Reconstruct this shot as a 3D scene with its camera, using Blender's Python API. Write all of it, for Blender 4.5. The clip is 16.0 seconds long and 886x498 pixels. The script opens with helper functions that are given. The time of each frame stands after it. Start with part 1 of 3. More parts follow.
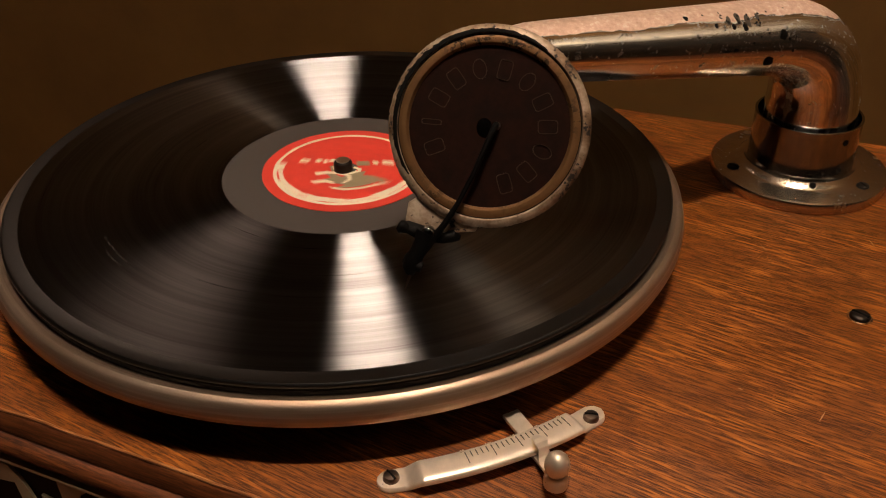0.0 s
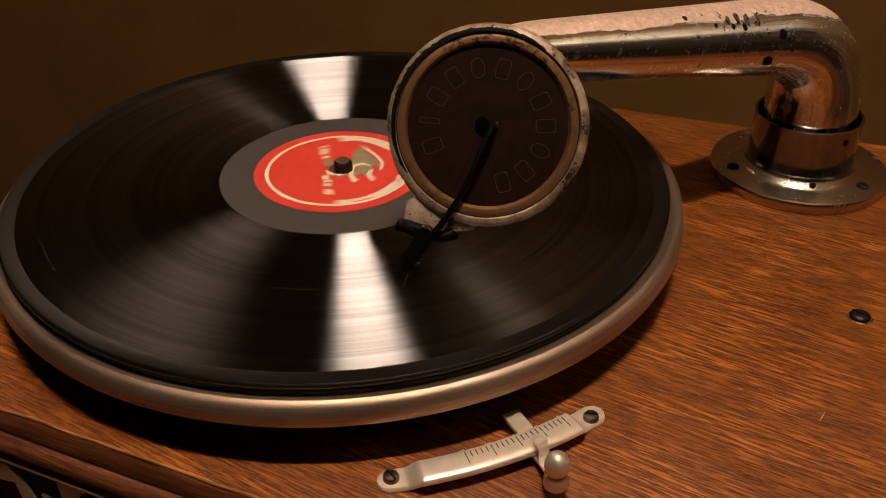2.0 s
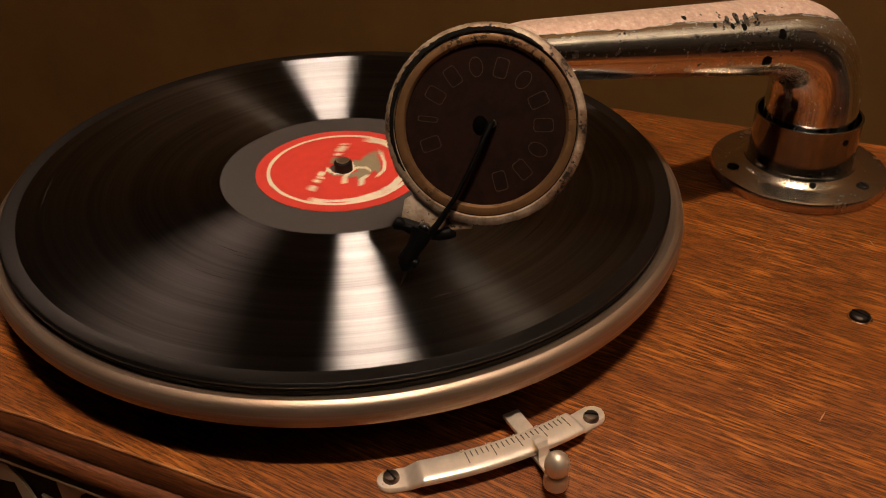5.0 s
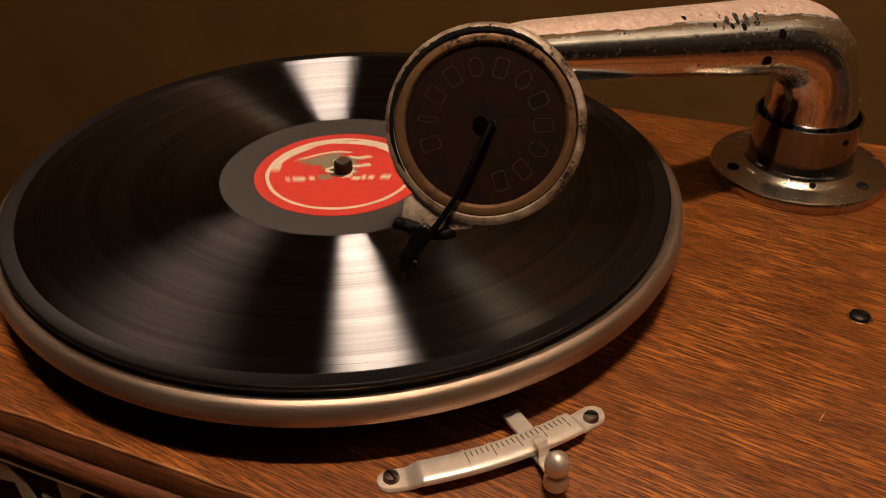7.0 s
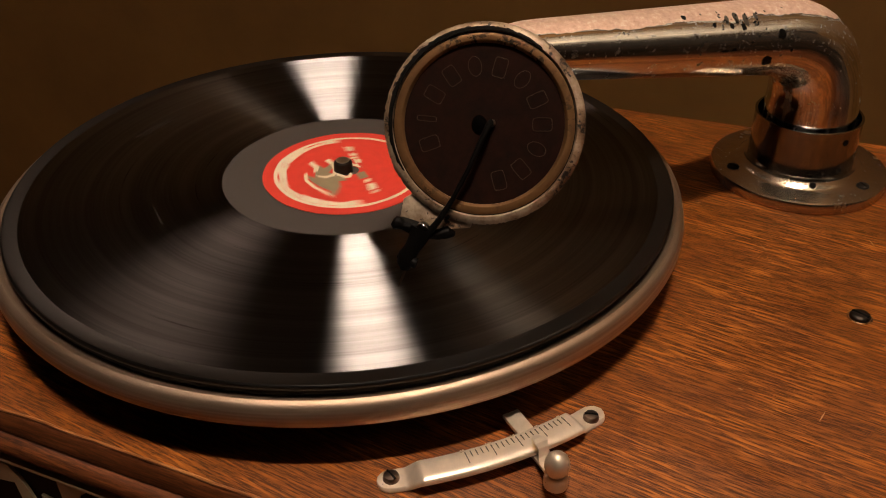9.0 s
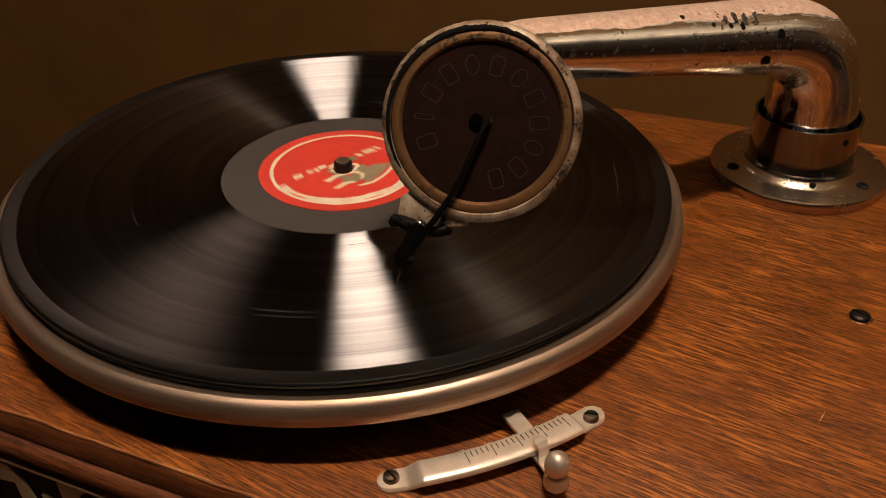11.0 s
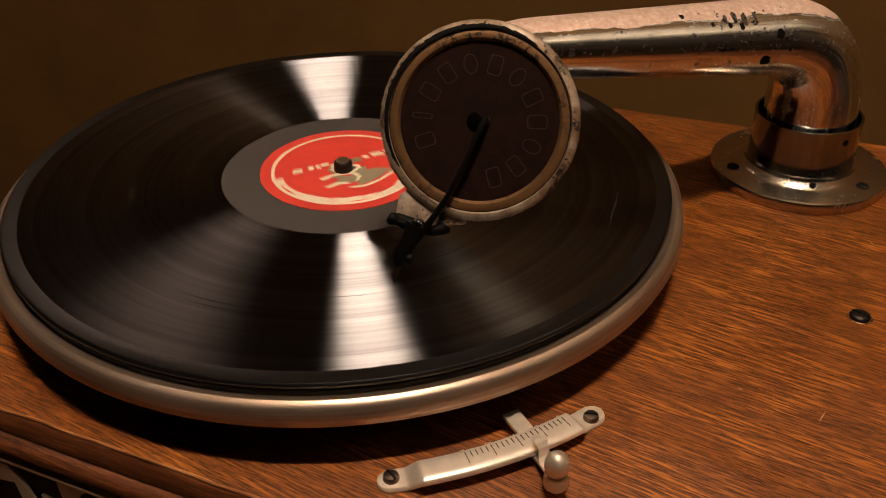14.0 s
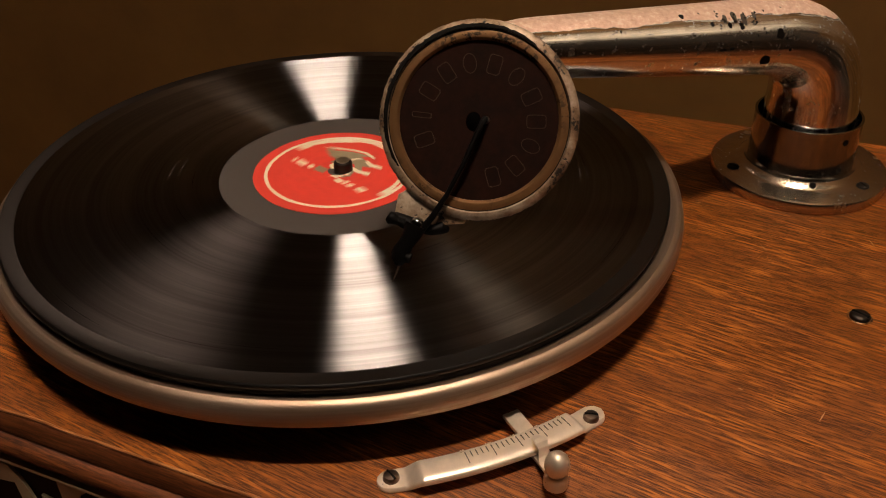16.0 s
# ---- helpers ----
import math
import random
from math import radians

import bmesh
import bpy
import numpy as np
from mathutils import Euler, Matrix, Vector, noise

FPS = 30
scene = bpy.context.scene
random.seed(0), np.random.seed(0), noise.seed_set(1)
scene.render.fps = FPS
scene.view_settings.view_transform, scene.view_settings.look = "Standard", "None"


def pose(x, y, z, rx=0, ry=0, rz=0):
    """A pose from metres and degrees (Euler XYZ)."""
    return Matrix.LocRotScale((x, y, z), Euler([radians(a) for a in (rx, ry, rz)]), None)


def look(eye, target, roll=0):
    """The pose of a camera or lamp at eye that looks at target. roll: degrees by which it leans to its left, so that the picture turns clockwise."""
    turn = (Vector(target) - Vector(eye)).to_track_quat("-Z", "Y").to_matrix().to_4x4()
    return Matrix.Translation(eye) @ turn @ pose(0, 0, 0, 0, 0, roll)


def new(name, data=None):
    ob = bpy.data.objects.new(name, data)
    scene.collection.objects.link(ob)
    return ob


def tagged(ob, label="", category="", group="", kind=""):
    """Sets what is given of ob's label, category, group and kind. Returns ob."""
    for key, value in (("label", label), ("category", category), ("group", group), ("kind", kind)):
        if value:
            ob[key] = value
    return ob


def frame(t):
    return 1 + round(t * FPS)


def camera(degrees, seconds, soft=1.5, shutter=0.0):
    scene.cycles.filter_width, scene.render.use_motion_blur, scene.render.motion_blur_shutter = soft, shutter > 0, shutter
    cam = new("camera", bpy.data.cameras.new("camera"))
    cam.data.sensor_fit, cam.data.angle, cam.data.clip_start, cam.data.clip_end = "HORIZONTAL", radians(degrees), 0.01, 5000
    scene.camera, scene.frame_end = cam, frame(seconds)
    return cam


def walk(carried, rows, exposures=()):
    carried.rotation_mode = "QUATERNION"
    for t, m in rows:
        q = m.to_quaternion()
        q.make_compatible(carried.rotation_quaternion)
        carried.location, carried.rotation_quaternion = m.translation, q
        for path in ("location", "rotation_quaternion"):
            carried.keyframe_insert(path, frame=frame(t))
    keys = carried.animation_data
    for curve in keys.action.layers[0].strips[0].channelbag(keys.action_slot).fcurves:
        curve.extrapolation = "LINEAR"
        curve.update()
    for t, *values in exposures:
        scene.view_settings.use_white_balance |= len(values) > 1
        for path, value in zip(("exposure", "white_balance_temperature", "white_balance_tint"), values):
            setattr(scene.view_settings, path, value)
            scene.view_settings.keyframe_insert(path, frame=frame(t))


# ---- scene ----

TURN = -30.50             # the cabinet's turn about the vertical
Z_REC = 0.0268            # record's playing face above the deck
POST = Vector((0.1969, 0.0183, 0.0))
EYE = Vector((0.0, -0.31638, 0.19564))
WAY = Vector((0.10037, 0.83025, -0.54828))

cam = camera(51.34, 16.0, soft=1.1, shutter=0.6)
walk(cam, [(0.0, look(EYE, EYE + WAY, -0.723)), (16.0, look(EYE, EYE + WAY, -0.723))], exposures=[(0.0, 0.0), (16.0, 0.0)])

# ---------------------------------------------------------------- light
world = bpy.data.worlds.new("room_dark")
world.use_nodes = True
world.node_tree.nodes["Background"].inputs[0].default_value = (0.001, 0.0008, 0.0005, 1)
scene.world = world
LAMP_POWER = 232.0
ADDED_BACK_POWER = 7.0


# ---------------------------------------------------------------- materials
class Mat:
    """A node material with short ways to add nodes."""

    def __init__(self, name, base=(0.5, 0.5, 0.5), rough=0.5, metal=0.0, **more):
        self.m = bpy.data.materials.new(name)
        self.m.use_nodes = True
        self.nt = self.m.node_tree
        self.b = self.nt.nodes["Principled BSDF"]
        self.set("Base Color", (*base, 1))
        self.set("Roughness", rough)
        self.set("Metallic", metal)
        for k, v in more.items():
            self.set(k.replace("_", " "), v)
        self.coord = self.nt.nodes.new("ShaderNodeTexCoord").outputs["Object"]

    def set(self, key, v):
        self.b.inputs[key].default_value = v

    def node(self, kind, **put):
        n = self.nt.nodes.new("ShaderNode" + kind)
        for k, v in put.items():
            s = n.inputs[int(k[1:])] if k[0] == "i" and k[1:].isdigit() else n.inputs[k.replace("_", " ")]
            if isinstance(v, bpy.types.NodeSocket):
                self.nt.links.new(v, s)
            else:
                s.default_value = v
        return n

    def scaled(self, x, y, z, turn=0.0):
        vec = self.node("Mapping", Vector=self.coord, Rotation=(0, 0, radians(turn))).outputs[0] if turn else self.coord
        return self.node("Mapping", Vector=vec, Scale=(x, y, z)).outputs[0]

    def noise(self, vec, scale, detail=4.0, rough=0.55, dist=0.0):
        return self.node("TexNoise", Vector=vec, Scale=scale, Detail=detail, Roughness=rough, Distortion=dist).outputs[0]

    def ramp(self, fac, stops):
        n = self.node("ValToRGB", i0=fac)
        els = n.color_ramp.elements
        while len(els) < len(stops):
            els.new(0.5)
        for e, (at, c) in zip(els, stops):
            e.position = at
            e.color = (*c, 1) if isinstance(c, tuple) else (c, c, c, 1)
        return n.outputs[0]

    def math(self, op, a, b=0.0):
        n = self.node("Math", i0=a, i1=b)
        n.operation = op
        return n.outputs[0]

    def mix(self, fac, a, b, mode="MIX"):
        n = self.nt.nodes.new("ShaderNodeMix")
        n.data_type, n.blend_type = "RGBA", mode
        for i, v in ((0, fac), (6, a), (7, b)):
            if isinstance(v, bpy.types.NodeSocket):
                self.nt.links.new(v, n.inputs[i])
            else:
                n.inputs[i].default_value = (*v, 1) if isinstance(v, tuple) else v
        return n.outputs[2]

    def to(self, key, sock):
        self.nt.links.new(sock, self.b.inputs[key])

    def bump(self, height, strength=0.2, dist=0.0005):
        n = self.node("Bump", Strength=strength, Distance=dist, Height=height)
        self.to("Normal", n.outputs[0])


def make_wood(name, dark, mid, light, rough, turn=0.0, fleck=1.0):
    """Open-grained wood: broad patches, fine pale lines in drifts, dark pores and scuffed varnish, all along x but for turn."""
    w = Mat(name, mid, rough, Specular_IOR_Level=0.42)
    broad = w.noise(w.scaled(16, 42, 42, turn - 3), 1.0, 5.0, 0.62, 0.5)
    lines = w.noise(w.scaled(95, 1650, 1650, turn), 1.0, 4.0, 0.68, 0.12)
    hair = w.noise(w.scaled(160, 3400, 3400, turn + 1.5), 1.0, 3.0, 0.65)
    streak = w.noise(w.scaled(62, 980, 980, turn + 2.5), 1.0, 4.0, 0.62, 0.25)
    place = w.noise(w.scaled(24, 58, 58, turn + 4), 1.0, 4.0, 0.62, 0.4)
    base = w.ramp(broad, [(0.36, dark), (0.60, mid)])
    half = tuple(0.66 * a + 0.34 * b for a, b in zip(mid, light))
    base = w.mix(w.ramp(lines, [(0.47, 0.0), (0.57, 0.9 * fleck)]), base, half)
    shine = w.math("MULTIPLY", w.ramp(streak, [(0.505, 0.0), (0.575, 0.9)]), w.ramp(place, [(0.38, 0.0), (0.60, 1.0 * fleck)]))
    base = w.mix(shine, base, light)
    base = w.mix(w.ramp(hair, [(0.54, 0.0), (0.58, 0.6 * fleck)]), base, tuple(0.5 * (a + b) for a, b in zip(mid, light)))
    base = w.mix(w.ramp(hair, [(0.34, 0.2), (0.43, 0.0)]), base, tuple(c * 0.4 for c in dark))
    base = w.mix(w.ramp(lines, [(0.36, 0.2), (0.42, 0.0)]), base, tuple(c * 0.55 for c in dark))
    worn = w.noise(w.scaled(30, 30, 30), 2.2, 6.0, 0.7)
    base = w.mix(w.ramp(worn, [(0.60, 0.0), (0.74, 0.2)]), base, tuple(c * 0.5 for c in dark))
    dust = w.noise(w.scaled(1, 1, 1), 900, 3.0, 0.6)
    base = w.mix(w.ramp(dust, [(0.71, 0.0), (0.76, 0.35)]), base, tuple(min(1, c * 0.9 + 0.05) for c in light))
    w.to("Base Color", base)
    w.to("Roughness", w.ramp(w.noise(w.scaled(14, 90, 90, turn), 1.0, 6.0, 0.7), [(0.3, rough - 0.08), (0.7, rough + 0.16)]))
    w.bump(w.math("ADD", w.math("MULTIPLY", lines, 0.6), hair), 0.3, 0.0002)
    return w.m


OAK = make_wood("varnished_oak", (0.056, 0.0128, 0.0026), (0.082, 0.0188, 0.0036), (0.55, 0.178, 0.027), 0.37, 6.0)
MOULD = make_wood("dark_moulding_wood", (0.035, 0.010, 0.004), (0.10, 0.030, 0.010), (0.26, 0.085, 0.026), 0.38, 0.0, 0.7)
PALE_EDGE = make_wood("rubbed_highlight_oak", (0.09, 0.028, 0.009), (0.22, 0.078, 0.025), (0.60, 0.28, 0.11), 0.4)


def make_nickel(name, base, rough, spots=0.62, grime=(0.02, 0.013, 0.008), wavy=0.25, pink=None, rubbed=False, metal=1.0):
    full = metal
    w = Mat(name, base, rough, 1.0)
    cloud = w.noise(w.scaled(1, 1, 1), 90, 5.0, 0.65)
    fine = w.noise(w.scaled(1, 1, 1), 420, 5.0, 0.7)
    pit = w.node("TexVoronoi", Vector=w.coord, Scale=330.0).outputs["Distance"]
    col = w.mix(w.ramp(cloud, [(0.35, 0.0), (0.75, 0.75)]), base, pink or tuple(c * 0.62 for c in base))
    near = w.noise(w.scaled(1, 1, 1), 55, 3.0, 0.5)
    mask = w.math("MULTIPLY", w.ramp(fine, [(spots, 0.0), (spots + 0.05, 1.0)]), w.ramp(near, [(0.45, 0.0), (0.6, 1.0)]))
    col = w.mix(mask, col, grime)
    worn = None
    if rubbed:
        # dark lines along the tube, painted to imitate banded reflections
        along = w.node("Mapping", Vector=w.node("TexCoord").outputs["UV"], Scale=(0.06, 34.0, 1.0)).outputs[0]
        mirror_lines = w.noise(along, 1.0, 4.0, 0.65)
        col = w.mix(w.ramp(mirror_lines, [(0.50, 0.0), (0.545, 0.42), (0.60, 0.15)]), col, (0.16, 0.12, 0.09))
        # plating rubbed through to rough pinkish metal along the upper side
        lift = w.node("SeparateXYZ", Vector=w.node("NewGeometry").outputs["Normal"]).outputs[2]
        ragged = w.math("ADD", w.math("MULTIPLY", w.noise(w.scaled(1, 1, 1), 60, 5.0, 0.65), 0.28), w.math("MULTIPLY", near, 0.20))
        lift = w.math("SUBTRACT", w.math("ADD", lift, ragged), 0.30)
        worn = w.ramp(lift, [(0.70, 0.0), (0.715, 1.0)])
        # the pink runs on past the real wear, painted to brighten the elbow
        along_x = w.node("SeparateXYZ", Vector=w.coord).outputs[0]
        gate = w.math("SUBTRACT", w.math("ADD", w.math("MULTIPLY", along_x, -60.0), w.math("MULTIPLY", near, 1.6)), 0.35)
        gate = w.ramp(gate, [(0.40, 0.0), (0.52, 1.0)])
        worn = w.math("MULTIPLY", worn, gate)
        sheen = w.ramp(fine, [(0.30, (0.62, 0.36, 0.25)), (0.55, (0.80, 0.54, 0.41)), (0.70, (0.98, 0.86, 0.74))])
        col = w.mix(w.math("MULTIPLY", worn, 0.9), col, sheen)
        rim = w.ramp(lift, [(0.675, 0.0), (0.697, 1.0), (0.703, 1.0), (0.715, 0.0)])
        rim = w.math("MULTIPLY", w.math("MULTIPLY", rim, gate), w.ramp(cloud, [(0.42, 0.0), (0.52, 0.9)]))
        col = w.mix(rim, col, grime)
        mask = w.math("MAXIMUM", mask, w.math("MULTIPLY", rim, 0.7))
    w.to("Base Color", col)
    metal = w.math("SUBTRACT", full, w.math("MULTIPLY", mask, 0.15 * full))
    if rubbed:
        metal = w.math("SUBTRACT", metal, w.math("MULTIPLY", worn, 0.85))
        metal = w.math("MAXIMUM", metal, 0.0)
    w.to("Metallic", metal)
    r = w.math("ADD", w.math("MULTIPLY", cloud, 0.20), rough - 0.10)
    if rubbed:
        t = w.nt.nodes.new("ShaderNodeTangent")
        t.direction_type, t.uv_map = "UV_MAP", "UVMap"
        w.to("Tangent", t.outputs[0])
        w.set("Anisotropic", 0.65)
        # polishing lines that run along the tube: near-mirror beside brushed
        line = w.node("Mapping", Vector=w.node("TexCoord").outputs["UV"], Scale=(0.04, 13.0, 1.0)).outputs[0]
        band = w.noise(line, 1.0, 3.0, 0.6)
        r = w.math("ADD", w.math("MULTIPLY", r, 0.6), w.ramp(band, [(0.40, 0.0), (0.45, 0.18), (0.52, 0.18), (0.56, 0.0)]))
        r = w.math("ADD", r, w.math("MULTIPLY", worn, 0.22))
    w.to("Roughness", w.math("ADD", r, w.math("MULTIPLY", mask, 0.4)))
    soft = w.noise(w.scaled(1, 1, 1), 70, 2.0, 0.5)
    h = w.math("ADD", w.math("MULTIPLY", soft, wavy), w.math("MULTIPLY", w.ramp(pit, [(0.0, 0.0), (0.12, 1.0)]), 0.03))
    w.bump(h, 0.5, 0.0012)
    return w.m


NICKEL = make_nickel("aged_nickel", (0.26, 0.265, 0.27), 0.13, 0.62)
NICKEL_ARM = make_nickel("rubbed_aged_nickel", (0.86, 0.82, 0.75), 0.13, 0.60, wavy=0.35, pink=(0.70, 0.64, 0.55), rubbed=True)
NICKEL_BASE = make_nickel("tarnished_nickel", (0.60, 0.50, 0.38), 0.24, 0.66, wavy=0.08)
NICKEL_DULL = make_nickel("dull_worn_nickel", (0.62, 0.52, 0.40), 0.36, 0.60, wavy=0.1)


def make_rim():
    """Satin plating with tarnished streaks drawn out round the rim."""
    w = Mat("streaked_satin_nickel", (0.5, 0.39, 0.28), 0.45, 0.93)
    streak = w.noise(w.scaled(22, 22, 900), 1.0, 4.0, 0.6)
    cloud = w.noise(w.scaled(30, 30, 90), 1.0, 5.0, 0.65)
    col = w.ramp(cloud, [(0.32, (0.37, 0.252, 0.172)), (0.66, (0.58, 0.45, 0.345))])
    col = w.mix(w.ramp(streak, [(0.42, 0.30), (0.54, 0.0)]), col, (0.20, 0.13, 0.08))
    col = w.mix(w.ramp(streak, [(0.54, 0.0), (0.66, 0.25)]), col, (0.74, 0.64, 0.50))
    w.to("Base Color", col)
    w.to("Roughness", w.ramp(streak, [(0.35, 0.54), (0.65, 0.40)]))
    w.bump(streak, 0.2, 0.0002)
    return w.m


NICKEL_RIM = make_rim()
NICKEL_DIAL = make_nickel("worn_pale_nickel", (0.96, 0.82, 0.67), 0.32, 0.70, wavy=0.45, metal=0.55)
NICKEL_KNOB = make_nickel("rubbed_pale_nickel", (0.86, 0.72, 0.56), 0.38, 0.60, wavy=0.2, metal=0.78)
BRASS = make_nickel("worn_gilt_brass", (0.24, 0.125, 0.052), 0.46, 0.50, wavy=0.15, metal=0.6)
STEEL = make_nickel("dark_oxidised_steel", (0.20, 0.15, 0.12), 0.35, 0.62, wavy=0.1)
BLACK_IRON = Mat("blackened_iron", (0.0026, 0.0022, 0.002), 0.55, Specular_IOR_Level=0.09).m
VOID = Mat("dead_black", (0.0012, 0.001, 0.001), 0.8, Specular_IOR_Level=0.02).m
SCREW = make_nickel("dark_screw_steel", (0.050, 0.042, 0.036), 0.46, 0.60, wavy=0.1)
BLACK_FELT = Mat("black_felt", (0.008, 0.007, 0.006), 0.95).m
# for grime and stains, and painted as shade in slots and holes
GRIME_SHADE = Mat("black_grime_shade", (0.005, 0.004, 0.003), 0.7, Specular_IOR_Level=0.1).m
CORROSION = make_nickel("grey_brown_corrosion", (0.10, 0.08, 0.06), 0.5, 0.55, wavy=0.4, metal=0.4)
TICK = Mat("engraved_line_brown", (0.10, 0.066, 0.04), 0.7).m


def make_maroon():
    w = Mat("maroon_lacquer", (0.030, 0.008, 0.005), 0.55)
    w.set("Specular IOR Level", 0.15)
    n = w.noise(w.scaled(1, 1, 1), 160, 6.0, 0.7)
    w.to("Base Color", w.ramp(n, [(0.3, (0.005, 0.0014, 0.0007)), (0.7, (0.022, 0.0055, 0.0026))]))
    w.bump(n, 0.15, 0.0003)
    return w.m


MAROON = make_maroon()
EMBOSS = Mat("dull_gilt_outline", (0.040, 0.027, 0.013), 0.5, 0.3).m


def make_corroded():
    """Cream-grey corroded plating with black chips and brown stains."""
    w = Mat("corroded_cream_plating", (0.5, 0.4, 0.3), 0.6, 0.35)
    big = w.noise(w.scaled(1, 1, 1), 75, 5.0, 0.7)
    small = w.noise(w.scaled(1, 1, 1), 520, 5.0, 0.7)
    col = w.ramp(big, [(0.34, (0.14, 0.082, 0.044)), (0.47, (0.36, 0.25, 0.165)), (0.64, (0.66, 0.54, 0.41))])
    chip = w.math("ADD", w.math("MULTIPLY", small, 0.6), w.math("MULTIPLY", big, 0.4))
    chip = w.ramp(chip, [(0.415, 1.0), (0.445, 0.0)])
    w.to("Base Color", w.mix(chip, col, (0.014, 0.009, 0.006)))
    w.to("Metallic", w.math("MULTIPLY", w.math("SUBTRACT", 1.0, chip), 0.45))
    w.to("Roughness", w.ramp(small, [(0.3, 0.38), (0.7, 0.65)]))
    w.bump(w.math("ADD", small, w.math("MULTIPLY", chip, -0.8)), 0.5, 0.0004)
    return w.m


CORRODED = make_corroded()


def make_grooves():
    """Black shellac whose fine round grooves spread a highlight outwards from the middle, but not along themselves."""
    w = Mat("grooved_shellac", (0.0007, 0.0007, 0.0007), 0.6, 0.0)
    w.set("Specular IOR Level", 0.0)
    sep = w.node("SeparateXYZ", Vector=w.coord)
    r = w.math("SQRT", w.math("ADD", w.math("POWER", sep.outputs[0], 2.0), w.math("POWER", sep.outputs[1], 2.0)))
    drift = w.math("MULTIPLY", w.noise(w.scaled(1, 1, 1), 16, 2.0), 0.004)
    ring = w.node("CombineXYZ", X=r, Y=drift, Z=0.0).outputs[0]
    fine = w.noise(ring, 900, 4.0, 0.8)
    wide = w.noise(ring, 140, 3.0, 0.6)
    smudge = w.noise(w.scaled(1, 1, 1), 24, 5.0, 0.65)
    gain = w.math("ADD", w.math("MULTIPLY", fine, 0.55), w.math("MULTIPLY", wide, 0.75))
    gain = w.math("ADD", gain, w.math("MULTIPLY", smudge, 0.3))
    gain = w.ramp(gain, [(0.54, (GLOSS * 0.58, GLOSS * 0.57, GLOSS * 0.58)), (0.92, (GLOSS * 1.36, GLOSS * 1.36, GLOSS * 1.40))])
    t = w.nt.nodes.new("ShaderNodeTangent")
    t.direction_type, t.axis = "RADIAL", "Z"
    g = w.node("BsdfAnisotropic", Color=gain, Roughness=0.45, Anisotropy=0.87, Rotation=0.0, Tangent=t.outputs[0])
    g.distribution = "BECKMANN"
    haze = w.node("BsdfAnisotropic", Color=(0.005, 0.0043, 0.0038, 1), Roughness=0.34, Anisotropy=0.0, Rotation=0.0)
    one = w.node("AddShader", i0=w.b.outputs[0], i1=g.outputs[0])
    two = w.node("AddShader", i0=one.outputs[0], i1=haze.outputs[0])
    out = next(n for n in w.nt.nodes if n.type == "OUTPUT_MATERIAL")
    w.nt.links.new(two.outputs[0], out.inputs[0])
    return w.m


def make_smooth_shellac(name, base, rough):
    w = Mat(name, base, rough, 0.0, IOR=1.6)
    n = w.noise(w.scaled(1, 1, 1), 60, 6.0, 0.7)
    w.to("Base Color", w.ramp(n, [(0.3, tuple(c * 0.85 for c in base)), (0.7, base)]))
    w.to("Roughness", w.math("ADD", w.math("MULTIPLY", n, 0.12), rough - 0.06))
    return w.m


GLOSS = 0.156
GROOVES = make_grooves()
RUNOUT = make_smooth_shellac("smooth_shellac", (0.066, 0.056, 0.051), 0.55)
SCUFF = Mat("grey_scuff", (0.024, 0.021, 0.018), 0.6).m
SCRATCH = Mat("pale_wood_scratch", (0.42, 0.24, 0.14), 0.6).m
MARGIN = make_smooth_shellac("glossy_margin_shellac", (0.0022, 0.0020, 0.0018), 0.34)


def make_paper(name, base):
    w = Mat(name, base, 0.6)
    n = w.noise(w.scaled(1, 1, 1), 260, 5.0, 0.7)
    w.to("Base Color", w.ramp(n, [(0.25, tuple(c * 0.82 for c in base)), (0.7, base)]))
    return w.m


RED = make_paper("red_label_paper", (0.82, 0.058, 0.034))
CREAM = make_paper("cream_label_ink", (0.92, 0.84, 0.64))
OLIVE = make_paper("olive_grey_label_ink", (0.33, 0.28, 0.17))


def make_wall():
    w = Mat("brown_wall", (0.20, 0.10, 0.035), 0.8)
    n = w.noise(w.scaled(1, 1, 1), 14, 6.0, 0.6)
    w.to("Base Color", w.ramp(n, [(0.3, (0.200, 0.096, 0.0185)), (0.7, (0.26, 0.128, 0.025))]))
    w.bump(w.noise(w.scaled(1, 1, 1), 500, 3.0, 0.6), 0.1, 0.0005)
    return w.m


PALE = make_paper("pale_glow_panel", (0.80, 0.72, 0.56))
LAMP = Mat("glowing_lamp_shade", (0.8, 0.7, 0.55), 0.6).m
for key, value in (("Emission Color", (1.0, 0.775, 0.585, 1)), ("Emission Strength", LAMP_POWER)):
    LAMP.node_tree.nodes["Principled BSDF"].inputs[key].default_value = value
# glow added to put a bright band into the arm's reflection
for key, value in (("Emission Color", (1.0, 0.86, 0.66, 1)), ("Emission Strength", 0.55)):
    PALE.node_tree.nodes["Principled BSDF"].inputs[key].default_value = value
# glow of the unseen lamp added at the back left
GLOW = Mat("added_back_glow", (0.8, 0.7, 0.55), 0.6).m
for key, value in (("Emission Color", (1.0, 0.68, 0.50, 1)), ("Emission Strength", ADDED_BACK_POWER)):
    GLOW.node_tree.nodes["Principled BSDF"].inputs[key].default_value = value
WALL = make_wall()
# for unseen walls and ceiling: coloured near black to hold down bounced light
DUSK = make_paper("near_black_brown", (0.018, 0.011, 0.006))
FRET_CREAM = make_paper("faded_cream_paint", (0.70, 0.60, 0.40))


